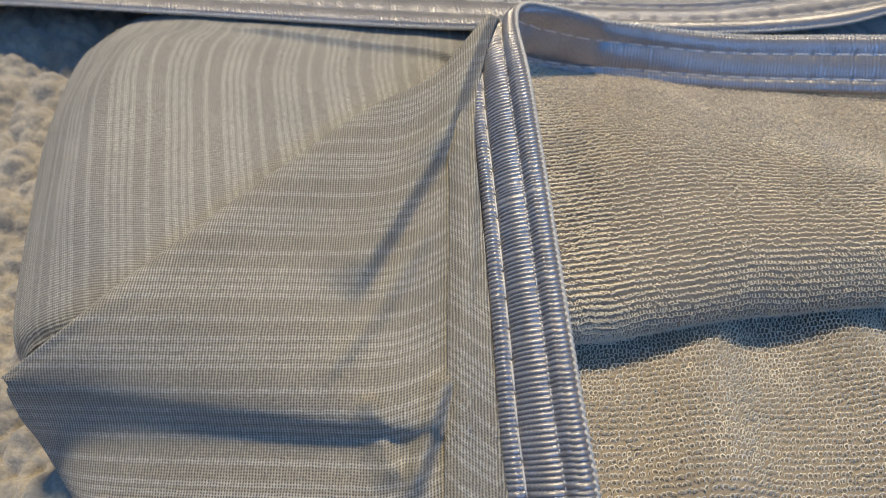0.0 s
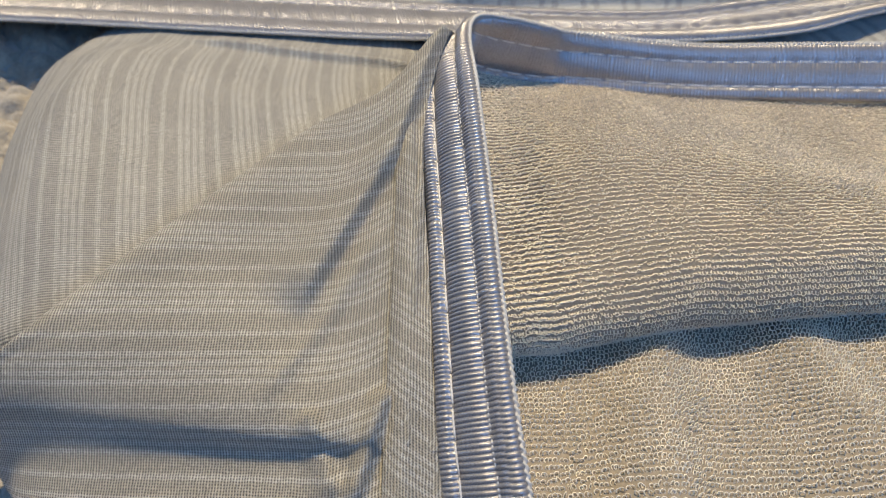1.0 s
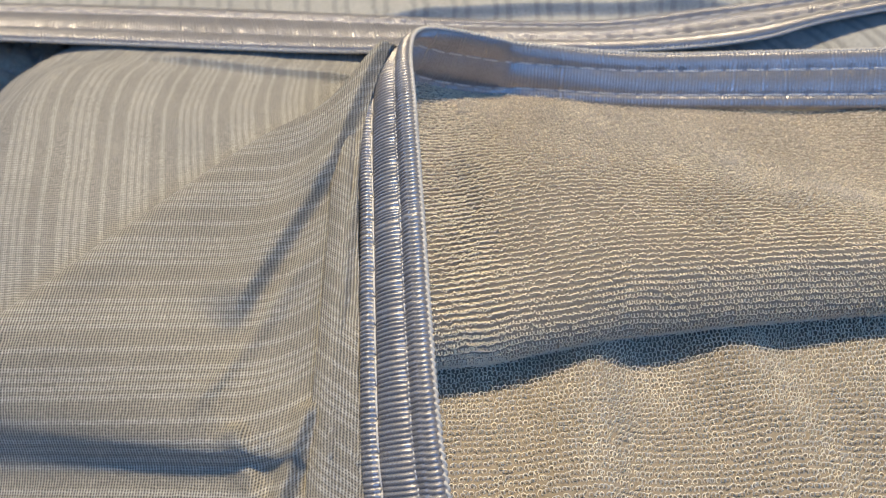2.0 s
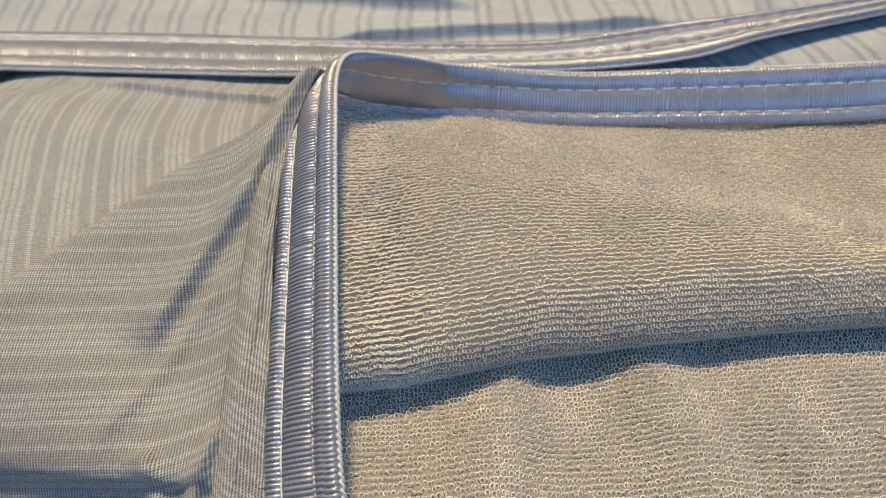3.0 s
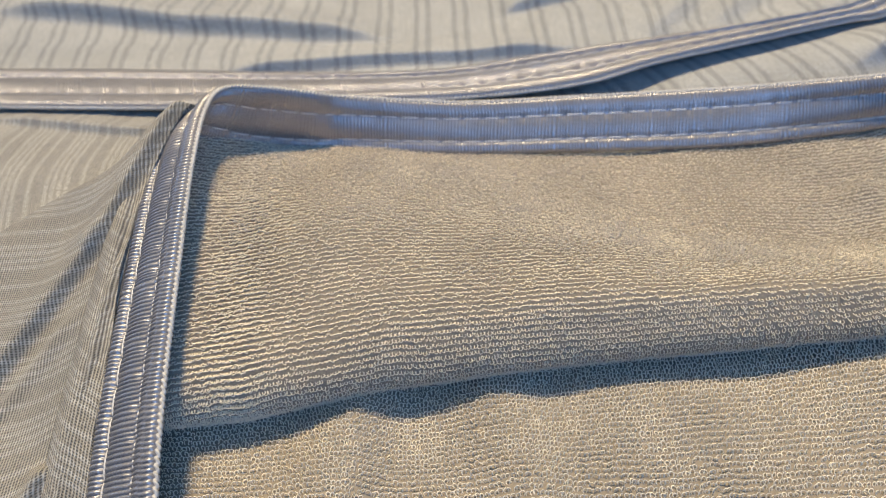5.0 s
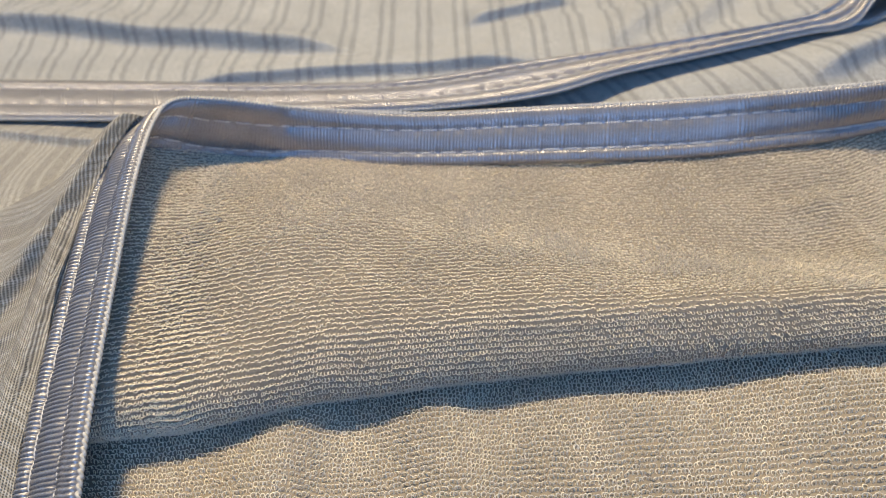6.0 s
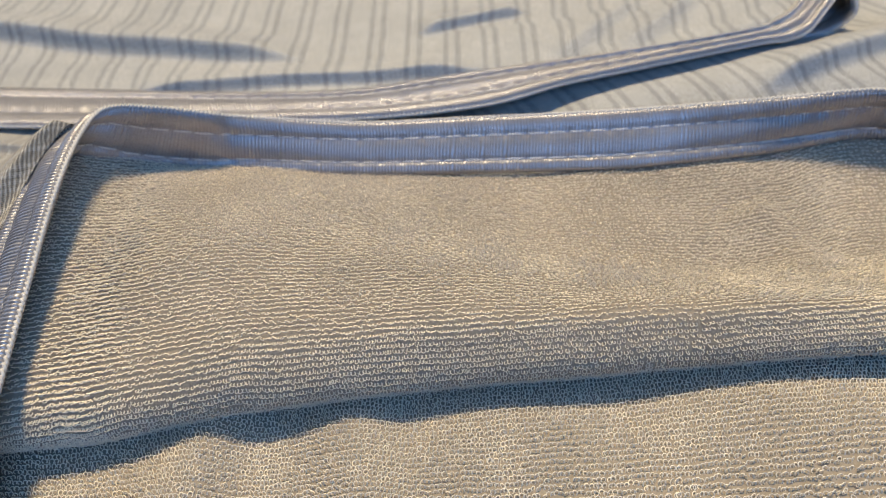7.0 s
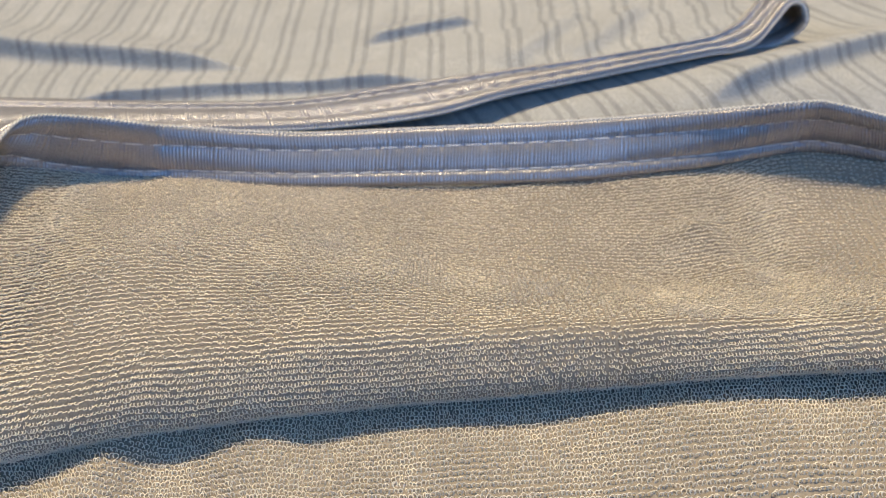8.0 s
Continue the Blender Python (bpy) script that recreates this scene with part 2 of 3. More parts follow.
def tape(name, e, f, parent, label="", rib=0.00088, thick=0.0014, lines=(0.33, 0.76), seed=3, cords=1, high=0.00022, flat=0.0):
    """A ribbed satin tape between an edge e and an edge f, puffed between its rows of stitches, closed all round."""
    per = 8
    _, length = even(e, 50)
    n = int(length / rib) * per
    pe, pf = spline(e, 30 * len(e)), spline(f, 30 * len(e))
    s = np.concatenate([[0], np.cumsum(np.linalg.norm(np.diff((pe + pf) / 2, axis=0), axis=1))])
    want = np.linspace(0, s[-1], n)
    pe = np.stack([np.interp(want, s, pe[:, k]) for k in range(3)], 1)
    pf = np.stack([np.interp(want, s, pf[:, k]) for k in range(3)], 1)
    tang = np.gradient((pe + pf) / 2, axis=0)
    tang /= np.linalg.norm(tang, axis=1, keepdims=True)
    across = pf - pe
    width = np.linalg.norm(across, axis=1, keepdims=True)
    nor = np.cross(tang, across / width)
    nor /= np.linalg.norm(nor, axis=1, keepdims=True)
    ws = np.linspace(0, 1, 26)
    marks = [0.0, *lines, 1.0]
    face = np.zeros(len(ws))
    for k, w in enumerate(ws):
        for a, b in zip(marks, marks[1:]):
            if a <= w <= b:
                face[k] = 0.10 + 0.90 * max(0.0, math.sin(math.pi * (w - a) / (b - a))) ** 0.5
    face[0] = face[-1] = 0.0
    rng = np.random.default_rng(seed)
    taut = flat * np.clip((want - 0.100) / 0.055, 0, 1) * np.clip((0.31 - want) / 0.03, 0, 1)
    high, thick = high * (1 - 0.62 * taut), thick * (1 - 0.42 * taut)
    wob = np.interp(want, np.linspace(0, s[-1], 200), rng.normal(0, 0.00020, 200))
    rings, vmap = [], []
    for sign in (1, -1):
        order = range(len(ws)) if sign > 0 else range(len(ws) - 2, 0, -1)
        for k in order:
            w = ws[k]
            skew = 0.0003 * math.sin(3.1 * w + sign) + wob
            phase = 2 * math.pi * (want + skew) / rib + (math.pi if w < lines[0] * 0.55 else 0) * 0.7
            wave = np.abs(np.sin(phase / 2))
            ridge = 1.0 * wave + 0.9 * (1 - np.exp(-(wave / 0.38) ** 2)) - 0.9
            near = sum(math.exp(-((w - a) / 0.06) ** 2) for a in lines)
            scallop = near * (0.30 * np.abs(np.sin(math.pi * (want - 0.0012) / 0.0056)) - 0.10)
            lift = thick * (face[k] + scallop) + high * ridge * min(1.0, face[k] * 1.6)
            rings.append(pe + across * w + nor * (sign * lift)[:, None])
            vmap.append(w if sign > 0 else 2 - w)
    p = np.stack(rings)
    nr = len(p)
    q = grid_quads(nr, n, wrap=True)
    me = raw_mesh(name, p.reshape(-1, 3), q, TAPE)
    uv = np.stack(np.broadcast_arrays(want[None], np.array(vmap)[:, None] * 0.014), -1).reshape(-1, 2)
    me.uv_layers.new(name="map").data.foreach_set("uv", uv[q.ravel()].astype(np.float32).ravel())
    band = obj(name, me, parent, label)
    for edge, inward in ((pe, across), (pf, -across))[:cords]:
        obj("edging_cord", cord_mesh(edge + inward / width * 0.0002, tang, nor, inward / width, want), band, "pale twisted edging")
    # one stitch of thread, shared
    ring, seg, half = 6, 7, 0.0026
    sv = []
    for k in range(seg):
        x = -1 + 2 * k / (seg - 1)
        r = 0.00020 * (0.35 + 0.65 * math.sqrt(max(0, 1 - x ** 4)))
        for m in range(ring):
            a = 2 * math.pi * m / ring
            sv.append((x * half, r * math.cos(a), r * math.sin(a) + 0.0003 * (1 - x ** 4) - 0.0003))
    sq = [(k * ring + m, k * ring + (m + 1) % ring, (k + 1) * ring + (m + 1) % ring, (k + 1) * ring + m) for k in range(seg - 1) for m in range(ring)]
    sm = raw_mesh("stitch", sv, sq, THREAD)
    for w in lines:
        for d in np.arange(0.004, s[-1] - 0.004, 0.0056):
            i = int(d / s[-1] * (n - 1))
            for sign in (1, -1):
                at = pe[i] + across[i] * w + nor[i] * sign * (thick[i] * 0.42 + 0.0001)
                ob = obj("stitch", sm, band)
                z = Vector(nor[i] * sign)
                x = Vector(tang[i])
                y = z.cross(x)
                ob.matrix_local = Matrix.Translation(at) @ Matrix((x, y, z)).transposed().to_4x4()
    return band


# ---- the room ----
def plaster():
    m = Nodes("plaster", rough=0.9, spec=0.2)
    col = m.mix(m.noise(6, 4), (0.40, 0.36, 0.31), (0.47, 0.43, 0.38))
    return m.done(col, m.noise(120, 3), 0.001, 0.3)


PLASTER = plaster()


def slab(name, boxes, label):
    """A wall or ceiling of a few butted blocks round its opening, one mesh."""
    bm = bmesh.new()
    for lo, hi in boxes:
        made = bmesh.ops.create_cube(bm, size=1.0)["verts"]
        mid, size = (Vector(lo) + Vector(hi)) / 2, Vector(hi) - Vector(lo)
        for v in made:
            v.co = Vector((v.co.x * size.x, v.co.y * size.y, v.co.z * size.z)) + mid
    me = bpy.data.meshes.new(name)
    bm.to_mesh(me)
    bm.free()
    me.materials.append(PLASTER)
    tagged(new(name, me), label, "wall" if "wall" in name else "ceiling", kind="structure")


X0, X1, Y0, Y1, TOP = -1.2, 1.3, -1.2, 1.42, 1.92
slab("wall_west", [((X0 - 0.1, Y0 - 0.1, -0.02), (X0, 0.02, TOP)), ((X0 - 0.1, 0.82, -0.02), (X0, Y1 + 0.1, TOP)),
                   ((X0 - 0.1, 0.02, -0.02), (X0, 0.82, 0.65)), ((X0 - 0.1, 0.02, 1.35), (X0, 0.82, TOP))], "warm grey plaster wall with a window opening")
slab("wall_east", [((X1, Y0 - 0.1, -0.02), (X1 + 0.1, Y1 + 0.1, TOP))], "plain warm grey plaster wall")
slab("wall_north", [((X0, Y1, -0.02), (X1, Y1 + 0.1, TOP))], "plain warm grey plaster wall")
slab("wall_south", [((X0, Y0 - 0.1, -0.02), (0.33, Y0, TOP)), ((1.23, Y0 - 0.1, -0.02), (X1, Y0, TOP)),
                    ((0.33, Y0 - 0.1, -0.02), (1.23, Y0, 0.73)), ((0.33, Y0 - 0.1, 1.83), (1.23, Y0, TOP))], "warm grey plaster wall with a window opening")
slab("ceiling", [((X0 - 0.1, Y0 - 0.1, TOP), (X1 + 0.1, 0.64, TOP + 0.1)), ((X0 - 0.1, 1.40, TOP), (X1 + 0.1, Y1 + 0.1, TOP + 0.1)),
                 ((X0 - 0.1, 0.64, TOP), (-0.70, 1.40, TOP + 0.1)), ((0.50, 0.64, TOP), (X1 + 0.1, 1.40, TOP + 0.1))], "warm grey ceiling with a roof window opening")


# ---- the blanket underneath ----
def blanket():
    rng = np.random.default_rng(5)
    xs = np.concatenate([np.linspace(-1.2, -0.24, 13), np.linspace(-0.22, -0.05, 260), np.linspace(-0.03, 0.34, 38), np.linspace(0.4, 1.3, 10)])
    ys = np.concatenate([np.linspace(-1.2, -0.02, 12), np.linspace(0.0, 0.34, 480), np.linspace(0.36, 1.42, 12)])
    X, Y = np.meshgrid(xs, ys)
    Z = np.zeros_like(X)
    for size, high in ((0.0135, 0.0050), (0.0062, 0.0026)):
        seeds = rng.uniform(0.08, 0.92, (160, 160, 2))
        cx, cy = X / size, Y / size
        best, second = np.full_like(X, 9.0), np.full_like(X, 9.0)
        for a in (-1, 0, 1):
            for b in (-1, 0, 1):
                i, j = np.floor(cx).astype(int) + a, np.floor(cy).astype(int) + b
                pt = seeds[i % 160, j % 160]
                d = np.hypot(i + pt[..., 0] - cx, j + pt[..., 1] - cy)
                second = np.minimum(second, np.maximum(best, d))
                best = np.minimum(best, d)
        Z += high * np.sqrt(np.clip((second - best) * 1.6, 0, 1)) * (1 - 0.35 * best)
    Z += 0.011 * np.exp(-((X + 0.145) / 0.05) ** 2 - ((Y - 0.195) / 0.06) ** 2)
    P = np.stack([X, Y, Z - 0.0065], -1)
    me = raw_mesh("fleece_blanket", P.reshape(-1, 3), grid_quads(*X.shape), FLEECE)
    return tagged(new("fleece_blanket", me), "beige curly fleece blanket lying flat under the garment", "blanket", kind="structure")


blanket()

# ---- the garment ----
garment = tagged(new("folded_garment"), "grey-beige striped knit garment with terry lining and satin binding, folded open", "garment")

# terry lining, the layer that lies below
low = loft([
    [(-0.005, 0.030, 0.0135), (0.05, 0.030, 0.0135), (0.10, 0.030, 0.0135), (0.15, 0.030, 0.0135), (0.20, 0.030, 0.0135), (0.26, 0.030, 0.0135)],
    [(-0.005, 0.060, 0.0135), (0.05, 0.060, 0.0135), (0.10, 0.060, 0.0140), (0.15, 0.060, 0.0135), (0.20, 0.060, 0.0135), (0.26, 0.060, 0.0135)],
    [(-0.005, 0.085, 0.0135), (0.05, 0.085, 0.0135), (0.10, 0.085, 0.0146), (0.15, 0.088, 0.0152), (0.20, 0.090, 0.0155), (0.26, 0.090, 0.0150)],
    [(-0.005, 0.110, 0.0110), (0.05, 0.110, 0.0110), (0.10, 0.110, 0.0110), (0.15, 0.115, 0.0070), (0.20, 0.115, 0.0060), (0.26, 0.115, 0.0060)]], 260, 90)
ripple(low, 0.030, 0.0018, 2.0)
fold(low, (0.052, 0.095), (0.048, 0.050), 0.0042, 0.0055, 0.010)
fold(low, (0.078, 0.095), (0.088, 0.050), 0.0030, 0.006, 0.009)
cloth("lower_lining", low, TERRY_BASE_SHADED, garment, "beige terry lining lying flat", thick=0.0008)
terry_loops("terry_pile", low, garment, seed=1, label="cream terry yarn in looped rows", rows=(0.12, 0.93), cols=(0.02, 0.97))

# terry lining, the layer folded over it
lip = [(0.0085, 0.0815), (0.0239, 0.0831), (0.0358, 0.0848), (0.0570, 0.0890), (0.0787, 0.0911), (0.1007, 0.0932), (0.1261, 0.0947), (0.1581, 0.0972), (0.1800, 0.0977), (0.2050, 0.0980), (0.26, 0.0985)]
foot = [(0.0085, 0.1575), (0.020, 0.1685), (0.032, 0.1715), (0.055, 0.1715), (0.0787, 0.1692), (0.1007, 0.1685), (0.1261, 0.1680), (0.1581, 0.1685), (0.184, 0.1712), (0.21, 0.1790), (0.26, 0.174)]


def lining_row(share, heights, shift=0.0):
    return [(a[0] * (1 - share) + b[0] * share, a[1] * (1 - share) + b[1] * share + shift, z) for a, b, z in zip(lip, foot, heights)]


up = loft([
    lining_row(0.0, [0.0150] * 11, 0.0085),
    lining_row(0.0, [0.0165, 0.0168, 0.0168, 0.0168, 0.0170, 0.0172, 0.0168, 0.0165, 0.0165, 0.0165, 0.016], 0.0022),
    lining_row(0.0, [0.0210, 0.0212, 0.0212, 0.0212, 0.0212, 0.0215, 0.0212, 0.0205, 0.0205, 0.0205, 0.019]),
    lining_row(0.0, [0.0255, 0.0258, 0.0258, 0.0260, 0.0262, 0.0262, 0.0258, 0.0245, 0.0240, 0.0235, 0.022], 0.0030),
    lining_row(0.12, [0.0300, 0.0285, 0.0288, 0.0292, 0.0298, 0.0300, 0.0288, 0.0265, 0.0248, 0.0240, 0.022]),
    lining_row(0.30, [0.0340, 0.0300, 0.0300, 0.0300, 0.0298, 0.0275, 0.0235, 0.0185, 0.0165, 0.0160, 0.016]),
    lining_row(0.50, [0.0368, 0.0305, 0.0300, 0.0290, 0.0265, 0.0220, 0.0165, 0.0105, 0.0085, 0.0085, 0.010]),
    lining_row(0.75, [0.0388, 0.0285, 0.0265, 0.0235, 0.0205, 0.0170, 0.0140, 0.0115, 0.0105, 0.0095, 0.006]),
    lining_row(1.0, [0.0375, 0.0270, 0.0205, 0.0165, 0.0150, 0.0145, 0.0140, 0.0140, 0.0145, 0.0160, 0.012])], 280, 190)
up = even_rows(up)
ripple(up, 0.022, 0.0010, 5.0)
fold(up, (0.176, 0.152), (0.187, 0.128), 0.0024, 0.006, 0.009)
cloth("upper_lining", up, TERRY_BASE_SHADED, garment, "beige terry lining folded over in a soft roll", thick=0.0008)
terry_loops("terry_pile", up, garment, row=0.00114, seed=2, label="cream terry yarn in looped rows", rows=(0.01, 0.995), cols=(0.01, 0.98), lean=0.75)

# binding round the opening
E1 = [(0.0245, 0.036, 0.0145), (0.0237, 0.0517, 0.0220), (0.0222, 0.0628, 0.0270), (0.0208, 0.0795, 0.0320), (0.0192, 0.1056, 0.0380), (0.0176, 0.1312, 0.0430), (0.0164, 0.1509, 0.0455),
      (0.0185, 0.1605, 0.0450), (0.0265, 0.1665, 0.0410), (0.0377, 0.1722, 0.0350), (0.0450, 0.1765, 0.0308), (0.0749, 0.1775, 0.0265), (0.1053, 0.1778, 0.0260), (0.1355, 0.1778, 0.0260),
      (0.1545, 0.1774, 0.0265), (0.1836, 0.1769, 0.0280), (0.2084, 0.1750, 0.0305), (0.2154, 0.1741, 0.0300), (0.2281, 0.1722, 0.0270), (0.25, 0.168, 0.022), (0.27, 0.164, 0.018)]
F1 = [(0.0107, 0.036, 0.0130), (0.0100, 0.0526, 0.0205), (0.0090, 0.0629, 0.0255), (0.0083, 0.0785, 0.0310), (0.0071, 0.1040, 0.0365), (0.0059, 0.1290, 0.0405), (0.0066, 0.1450, 0.0412),
      (0.0100, 0.1540, 0.0360), (0.0185, 0.1630, 0.0250), (0.0345, 0.1685, 0.0182), (0.0445, 0.1698, 0.0171), (0.0743, 0.1684, 0.0155), (0.1046, 0.1674, 0.0150), (0.1349, 0.1669, 0.0145),
      (0.1540, 0.1673, 0.0145), (0.1843, 0.1703, 0.0145), (0.2087, 0.1755, 0.0145), (0.2190, 0.1755, 0.0140), (0.2336, 0.1732, 0.0120), (0.255, 0.169, 0.008), (0.275, 0.165, 0.005)]
E1 = [(x, y, z + 0.0020 * (y < 0.14)) for x, y, z in E1]
F1 = [(x, y, z - 0.0018 * (y < 0.14)) for x, y, z in F1]
tape("binding", E1, F1, garment, "grey-blue ribbed satin binding with two rows of stitches", flat=1.0)

# striped knit: the flap in front
flap = loft([
    [(-0.0760, 0.0760, 0.010), (-0.0650, 0.0830, 0.018), (-0.0560, 0.0920, 0.020), (-0.0440, 0.1050, 0.022), (-0.0300, 0.1210, 0.023), (-0.0140, 0.1380, 0.025), (0.0015, 0.1440, 0.032), (0.0130, 0.1562, 0.0380)],
    [(-0.0765, 0.0735, 0.022), (-0.0660, 0.0785, 0.029), (-0.0586, 0.0866, 0.031), (-0.0461, 0.1001, 0.033), (-0.0323, 0.1159, 0.034), (-0.0163, 0.1320, 0.036), (-0.0020, 0.1370, 0.041), (0.0122, 0.1525, 0.0446)],
    [(-0.0755, 0.0722, 0.0235), (-0.0630, 0.0770, 0.0290), (-0.0500, 0.0840, 0.0310), (-0.0370, 0.0935, 0.0310), (-0.0230, 0.1030, 0.0305), (-0.0100, 0.1130, 0.0335), (0.0000, 0.1200, 0.0375), (0.0065, 0.126, 0.0405)],
    [(-0.0750, 0.0716, 0.0225), (-0.0590, 0.0735, 0.0265), (-0.0430, 0.0770, 0.0280), (-0.0280, 0.0810, 0.0280), (-0.0150, 0.0850, 0.0265), (-0.0050, 0.0890, 0.0290), (0.0030, 0.0920, 0.0325), (0.0075, 0.094, 0.0345)],
    [(-0.0758, 0.0714, 0.0205), (-0.0566, 0.0701, 0.0225), (-0.0366, 0.0678, 0.0235), (-0.0210, 0.0662, 0.0240), (-0.0078, 0.0651, 0.0245), (0.0005, 0.0648, 0.0245), (0.0050, 0.0646, 0.0250), (0.0090, 0.0646, 0.0255)],
    [(-0.0760, 0.0705, 0.0130), (-0.0590, 0.0672, 0.0150), (-0.0380, 0.0650, 0.0168), (-0.0220, 0.0632, 0.0178), (-0.0100, 0.0620, 0.0195), (-0.0010, 0.0600, 0.0210), (0.0050, 0.0600, 0.0225), (0.0095, 0.0600, 0.0235)],
    [(-0.0745, 0.0690, 0.0060), (-0.0600, 0.0615, 0.0105), (-0.0380, 0.0565, 0.0135), (-0.0220, 0.0545, 0.0150), (-0.0100, 0.0525, 0.0168), (-0.0010, 0.0510, 0.0180), (0.0050, 0.0510, 0.0190), (0.0105, 0.0510, 0.0195)],
    [(-0.0660, 0.0590, 0.0010), (-0.0550, 0.0480, 0.0060), (-0.0370, 0.0420, 0.0095), (-0.0220, 0.0400, 0.0110), (-0.0100, 0.0390, 0.0110), (0.0000, 0.0380, 0.0120), (0.0060, 0.0380, 0.0125), (0.0115, 0.0380, 0.0125)]], 240, 230)
fold(flap, (-0.0155, 0.0895), (0.0000, 0.1170), 0.0036, 0.007, 0.0011)
fold(flap, (0.0000, 0.1160), (0.0112, 0.1540), 0.0042, 0.005, 0.0012)
fold(flap, (0.0038, 0.0480), (0.0058, 0.1100), 0.0022, 0.003, 0.0010)
fold(flap, (-0.0190, 0.0720), (-0.0020, 0.1000), 0.0012, 0.0016, 0.0014)
fold(flap, (-0.0078, 0.0561), (-0.0125, 0.0674), 0.0020, 0.0024, 0.0016)
fold(flap, (-0.0045, 0.0540), (0.0010, 0.0700), 0.0034, 0.0024, 0.0011)
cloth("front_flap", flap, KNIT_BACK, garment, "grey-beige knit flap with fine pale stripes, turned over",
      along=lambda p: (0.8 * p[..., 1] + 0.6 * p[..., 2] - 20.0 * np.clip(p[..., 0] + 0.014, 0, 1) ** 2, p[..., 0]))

# the turned seam edge between flap and binding
ridge = [(0.0030, 0.036, 0.0146), (0.0036, 0.053, 0.0222), (0.0042, 0.0766, 0.0314), (0.0046, 0.1073, 0.0385), (0.0036, 0.126, 0.0415)]
under = [(0.0105, 0.036, 0.0124), (0.0098, 0.053, 0.0200), (0.0082, 0.0766, 0.0298), (0.0068, 0.1073, 0.0362), (0.0060, 0.126, 0.0398)]
seam = loft([[(x - 0.0035, y, z - 0.0022) for x, y, z in ridge], [(x - 0.0012, y, z - 0.0003) for x, y, z in ridge], [(x + 0.0002, y, z - 0.0002) for x, y, z in ridge],
             [((a[0] + b[0]) / 2, a[1], (a[2] + b[2]) / 2 - 0.0003) for a, b in zip(ridge, under)], under], 120, 26)
cloth("seam_edge", seam, KNIT_BACK, garment, "olive-grey knit seam edge, turned under the binding",
      along=lambda p: (0.8 * p[..., 1] + 0.6 * p[..., 2] + 0.7 * p[..., 0], p[..., 0]))

# striped knit: the body beside the flap
side = loft([
    [(-0.0860, 0.0880, 0.001), (-0.0840, 0.0870, 0.008), (-0.0760, 0.0860, 0.016), (-0.0600, 0.0840, 0.018), (-0.0300, 0.0840, 0.016), (0.0000, 0.0800, 0.011), (0.0300, 0.0800, 0.008)],
    [(-0.0900, 0.0940, 0.001), (-0.0870, 0.0940, 0.012), (-0.0760, 0.0920, 0.021), (-0.0600, 0.0920, 0.024), (-0.0300, 0.0950, 0.019), (0.0000, 0.0950, 0.014), (0.0300, 0.0950, 0.009)],
    [(-0.0960, 0.1190, 0.001), (-0.0915, 0.1190, 0.016), (-0.0770, 0.1190, 0.029), (-0.0550, 0.1170, 0.029), (-0.0300, 0.1170, 0.024), (0.0000, 0.1170, 0.016), (0.0300, 0.1170, 0.010)],
    [(-0.1000, 0.1440, 0.001), (-0.0955, 0.1440, 0.019), (-0.0780, 0.1460, 0.033), (-0.0550, 0.1460, 0.030), (-0.0300, 0.1460, 0.028), (0.0000, 0.1460, 0.022), (0.0300, 0.1460, 0.010)],
    [(-0.1020, 0.1680, 0.001), (-0.0975, 0.1700, 0.020), (-0.0760, 0.1700, 0.030), (-0.0550, 0.1700, 0.027), (-0.0300, 0.1700, 0.024), (0.0000, 0.1700, 0.022), (0.0300, 0.1740, 0.012)],
    [(-0.1000, 0.1880, 0.001), (-0.0960, 0.1890, 0.018), (-0.0750, 0.1900, 0.0215), (-0.0500, 0.1900, 0.0205), (-0.0250, 0.1900, 0.0195), (0.0000, 0.1880, 0.0195), (0.0300, 0.1880, 0.014)],
    [(-0.0950, 0.2150, 0.001), (-0.0900, 0.2160, 0.012), (-0.0720, 0.2200, 0.015), (-0.0500, 0.2200, 0.017), (-0.0250, 0.2200, 0.018), (0.0000, 0.2200, 0.018), (0.0300, 0.2200, 0.014)]], 280, 300)
ripple(side, 0.03, 0.0012, 9.0)
fold(side, (-0.0570, 0.1880), (0.0160, 0.1700), 0.0024, 0.006, 0.0016)
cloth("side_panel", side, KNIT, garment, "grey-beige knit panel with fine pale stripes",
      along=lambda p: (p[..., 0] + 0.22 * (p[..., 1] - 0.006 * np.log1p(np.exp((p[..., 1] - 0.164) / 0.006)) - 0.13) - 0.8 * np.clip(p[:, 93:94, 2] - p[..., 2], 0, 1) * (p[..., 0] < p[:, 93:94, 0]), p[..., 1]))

# ---- the garment behind ----
behind = tagged(new("striped_garment"), "pale striped knit garment with satin binding, wrinkled, spread out", "garment")
E2 = [(-0.16, 0.201, 0.022), (-0.1285, 0.2017, 0.022), (-0.0785, 0.1967, 0.022), (-0.037, 0.1920, 0.022), (0.000, 0.1885, 0.022), (0.045, 0.1880, 0.0215), (0.0794, 0.1878, 0.0210), (0.1111, 0.1919, 0.0210),
      (0.1340, 0.1995, 0.0220), (0.1593, 0.2054, 0.0230), (0.1937, 0.2121, 0.0250), (0.2024, 0.2134, 0.0250), (0.2094, 0.2155, 0.0265),
      (0.2167, 0.2231, 0.0290), (0.2236, 0.2307, 0.0310), (0.2273, 0.2300, 0.0305), (0.2282, 0.2270, 0.0260), (0.2241, 0.2273, 0.0210), (0.2157, 0.2265, 0.0180), (0.19, 0.222, 0.015)]
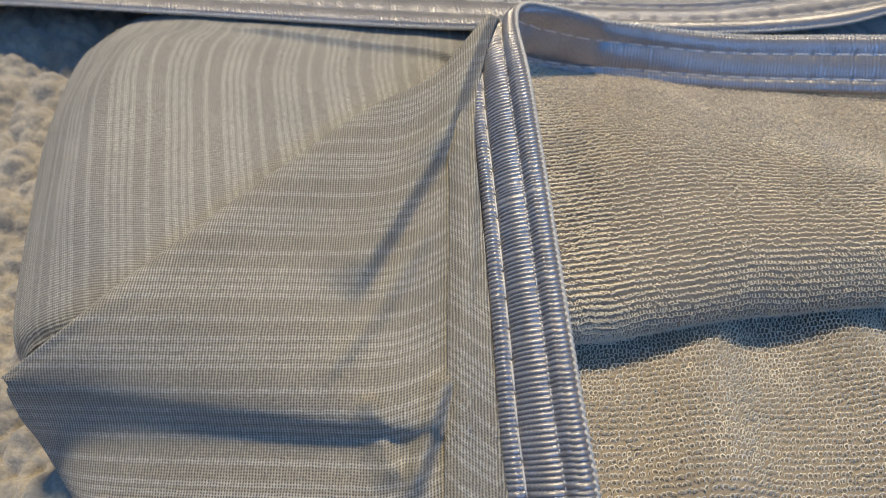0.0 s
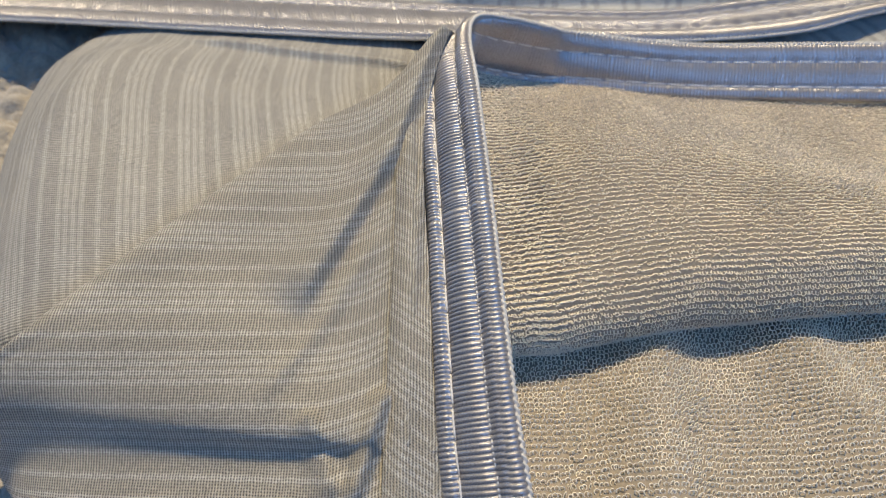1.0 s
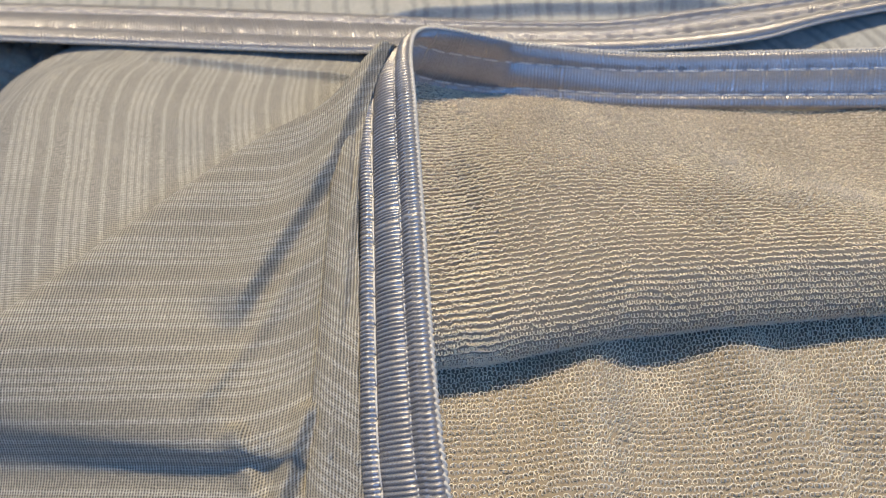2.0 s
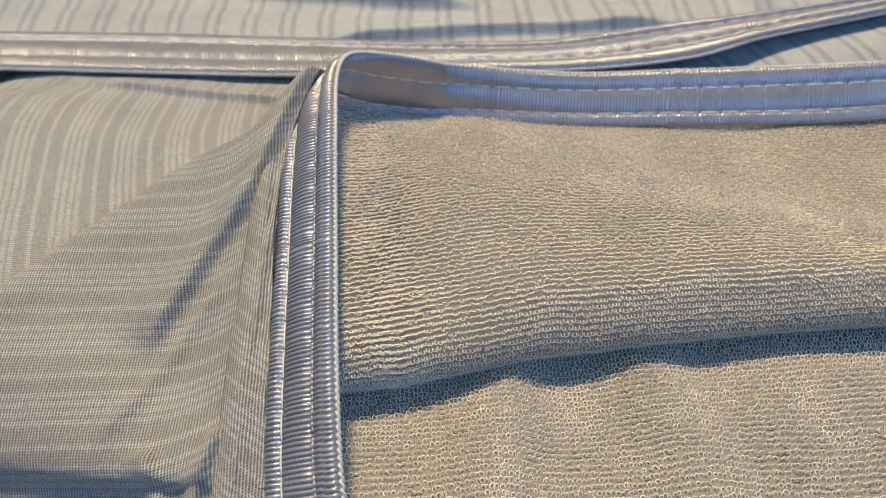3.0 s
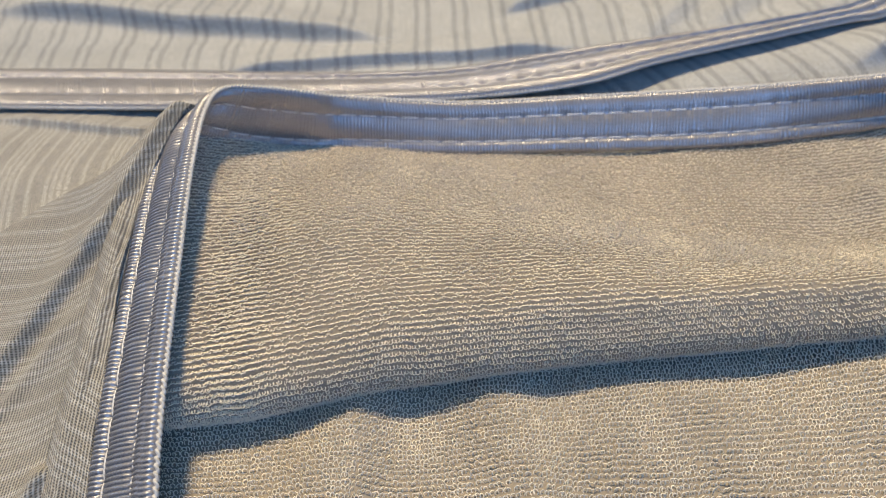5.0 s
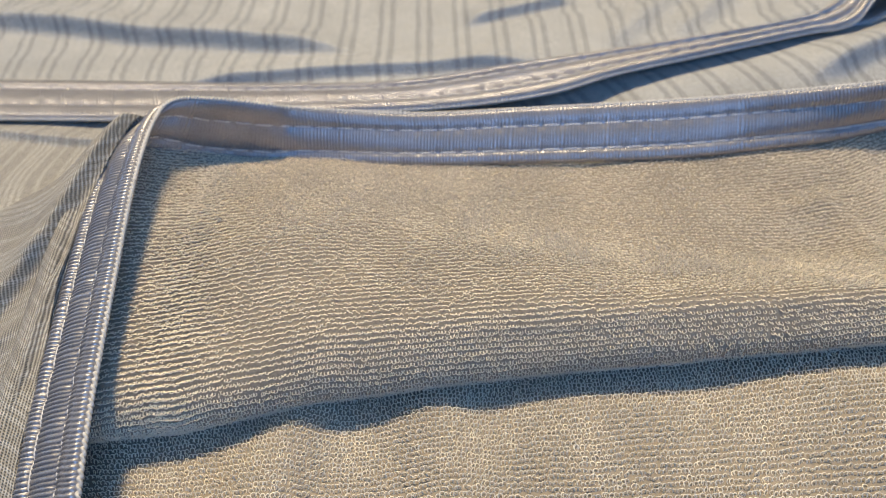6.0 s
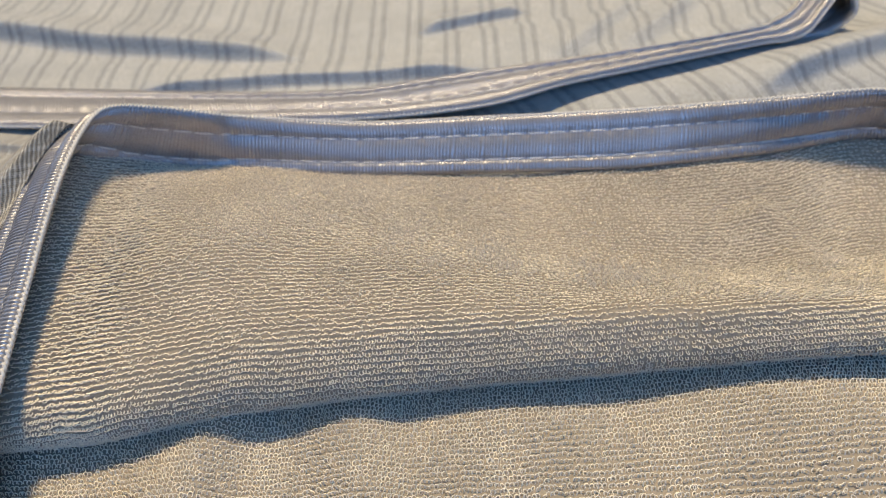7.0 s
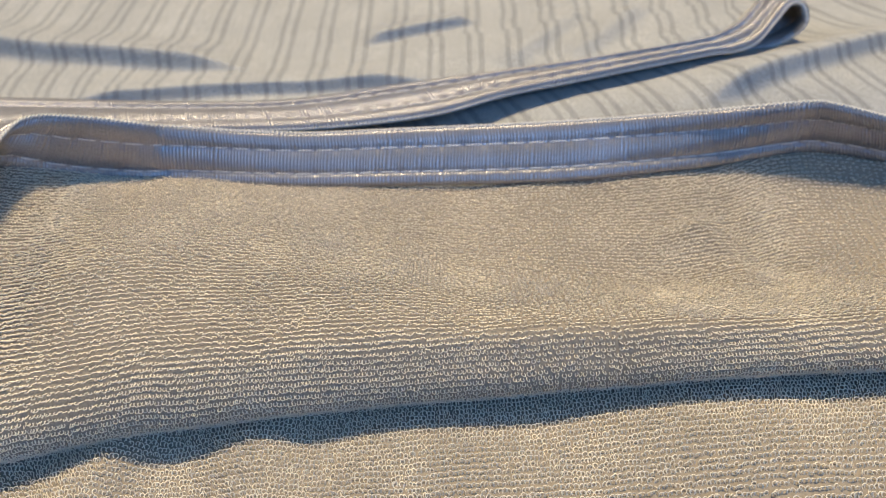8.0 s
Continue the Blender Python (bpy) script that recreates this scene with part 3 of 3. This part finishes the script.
F2 = [(-0.16, 0.224, 0.0225), (-0.1300, 0.2215, 0.0225), (-0.0813, 0.2173, 0.0225), (-0.0445, 0.2137, 0.0225), (-0.005, 0.2085, 0.0225), (0.040, 0.2025, 0.0225), (0.0720, 0.2015, 0.0225), (0.1011, 0.2062, 0.0230),
      (0.1348, 0.2103, 0.0240), (0.1580, 0.2132, 0.0248), (0.1900, 0.2175, 0.0265), (0.1990, 0.2205, 0.0275), (0.2060, 0.2247, 0.0290),
      (0.2130, 0.2330, 0.0300), (0.2200, 0.2420, 0.0310), (0.2280, 0.2455, 0.0290), (0.2290, 0.2465, 0.0255), (0.2260, 0.2460, 0.0240), (0.2150, 0.2410, 0.0220), (0.19, 0.235, 0.020)]
tape("binding", E2, F2, behind, "grey-blue ribbed satin binding curling into a loop", seed=8, cords=2, high=0.00018, thick=0.0013)

# its upper panel
XS = (-0.17, -0.08, 0.0, 0.06, 0.12, 0.17, 0.200, 0.222)
YS = (0.221, 0.2165, 0.207, 0.2015, 0.2085, 0.2145, 0.2215, 0.243)
rear = loft([
    [(x, y + 0.007, 0.011) for x, y in zip(XS, YS)],
    [(x, y - 0.001, z) for x, y, z in zip(XS, YS, (0.0215, 0.0215, 0.0215, 0.0215, 0.0225, 0.0245, 0.0270, 0.0305))],
    [(x, y + 0.010, z) for x, y, z in zip(XS, YS, (0.023, 0.023, 0.023, 0.023, 0.024, 0.026, 0.029, 0.030))],
    [(x, y, z) for x, y, z in zip(XS, (0.250, 0.250, 0.250, 0.250, 0.250, 0.250, 0.252, 0.262), (0.026, 0.026, 0.025, 0.025, 0.025, 0.026, 0.028, 0.027))],
    [(x, 0.290, z) for x, z in zip(XS, (0.027, 0.027, 0.026, 0.025, 0.025, 0.025, 0.024, 0.016))],
    [(x, 0.360, z) for x, z in zip(XS, (0.020, 0.022, 0.022, 0.022, 0.022, 0.022, 0.022, 0.014))],
    [(x, 0.420, 0.002) for x in XS]], 280, 330)
ripple(rear, 0.03, 0.0012, 12.0)
fold(rear, (-0.075, 0.2500), (0.0485, 0.2185), 0.0055, 0.012, 0.0024)
fold(rear, (0.0930, 0.2315), (0.1240, 0.2412), 0.0034, 0.008, 0.0014)
fold(rear, (0.0100, 0.2060), (0.1030, 0.2072), 0.0036, 0.009, 0.0018)
fold(rear, (0.1351, 0.2136), (0.1600, 0.2420), 0.0026, 0.008, 0.004)
fold(rear, (0.1558, 0.2169), (0.1790, 0.2420), 0.0026, 0.008, 0.004)
cloth("upper_panel", rear, KNIT_PALE, behind, "pale striped knit panel with soft wrinkles")

# its lower panel, below the loop
XR = (0.03, 0.08, 0.13, 0.17, 0.21, 0.25, 0.30, 0.36)
lower = loft([
    [(x, 0.1755, z) for x, z in zip(XR, [0.004] * 8)],
    [(x, 0.185, z) for x, z in zip(XR, (0.008, 0.010, 0.012, 0.014, 0.014, 0.014, 0.012, 0.003))],
    [(x, 0.200, z) for x, z in zip(XR, (0.010, 0.012, 0.0160, 0.0200, 0.0210, 0.020, 0.018, 0.003))],
    [(x, 0.220, z) for x, z in zip(XR, (0.010, 0.012, 0.015, 0.019, 0.021, 0.021, 0.020, 0.003))],
    [(x, 0.250, z) for x, z in zip(XR, (0.008, 0.009, 0.011, 0.012, 0.012, 0.018, 0.022, 0.003))],
    [(x, 0.300, z) for x, z in zip(XR, (0.006, 0.008, 0.010, 0.012, 0.014, 0.020, 0.022, 0.003))],
    [(x, 0.380, 0.002) for x in XR]], 200, 200)
ripple(lower, 0.03, 0.0012, 15.0)
fold(lower, (0.195, 0.1975), (0.262, 0.2260), 0.0050, 0.010, 0.0026)
cloth("lower_panel", lower, KNIT_PALE, behind, "grey-beige striped knit panel in the shade of the binding", turn=-25)
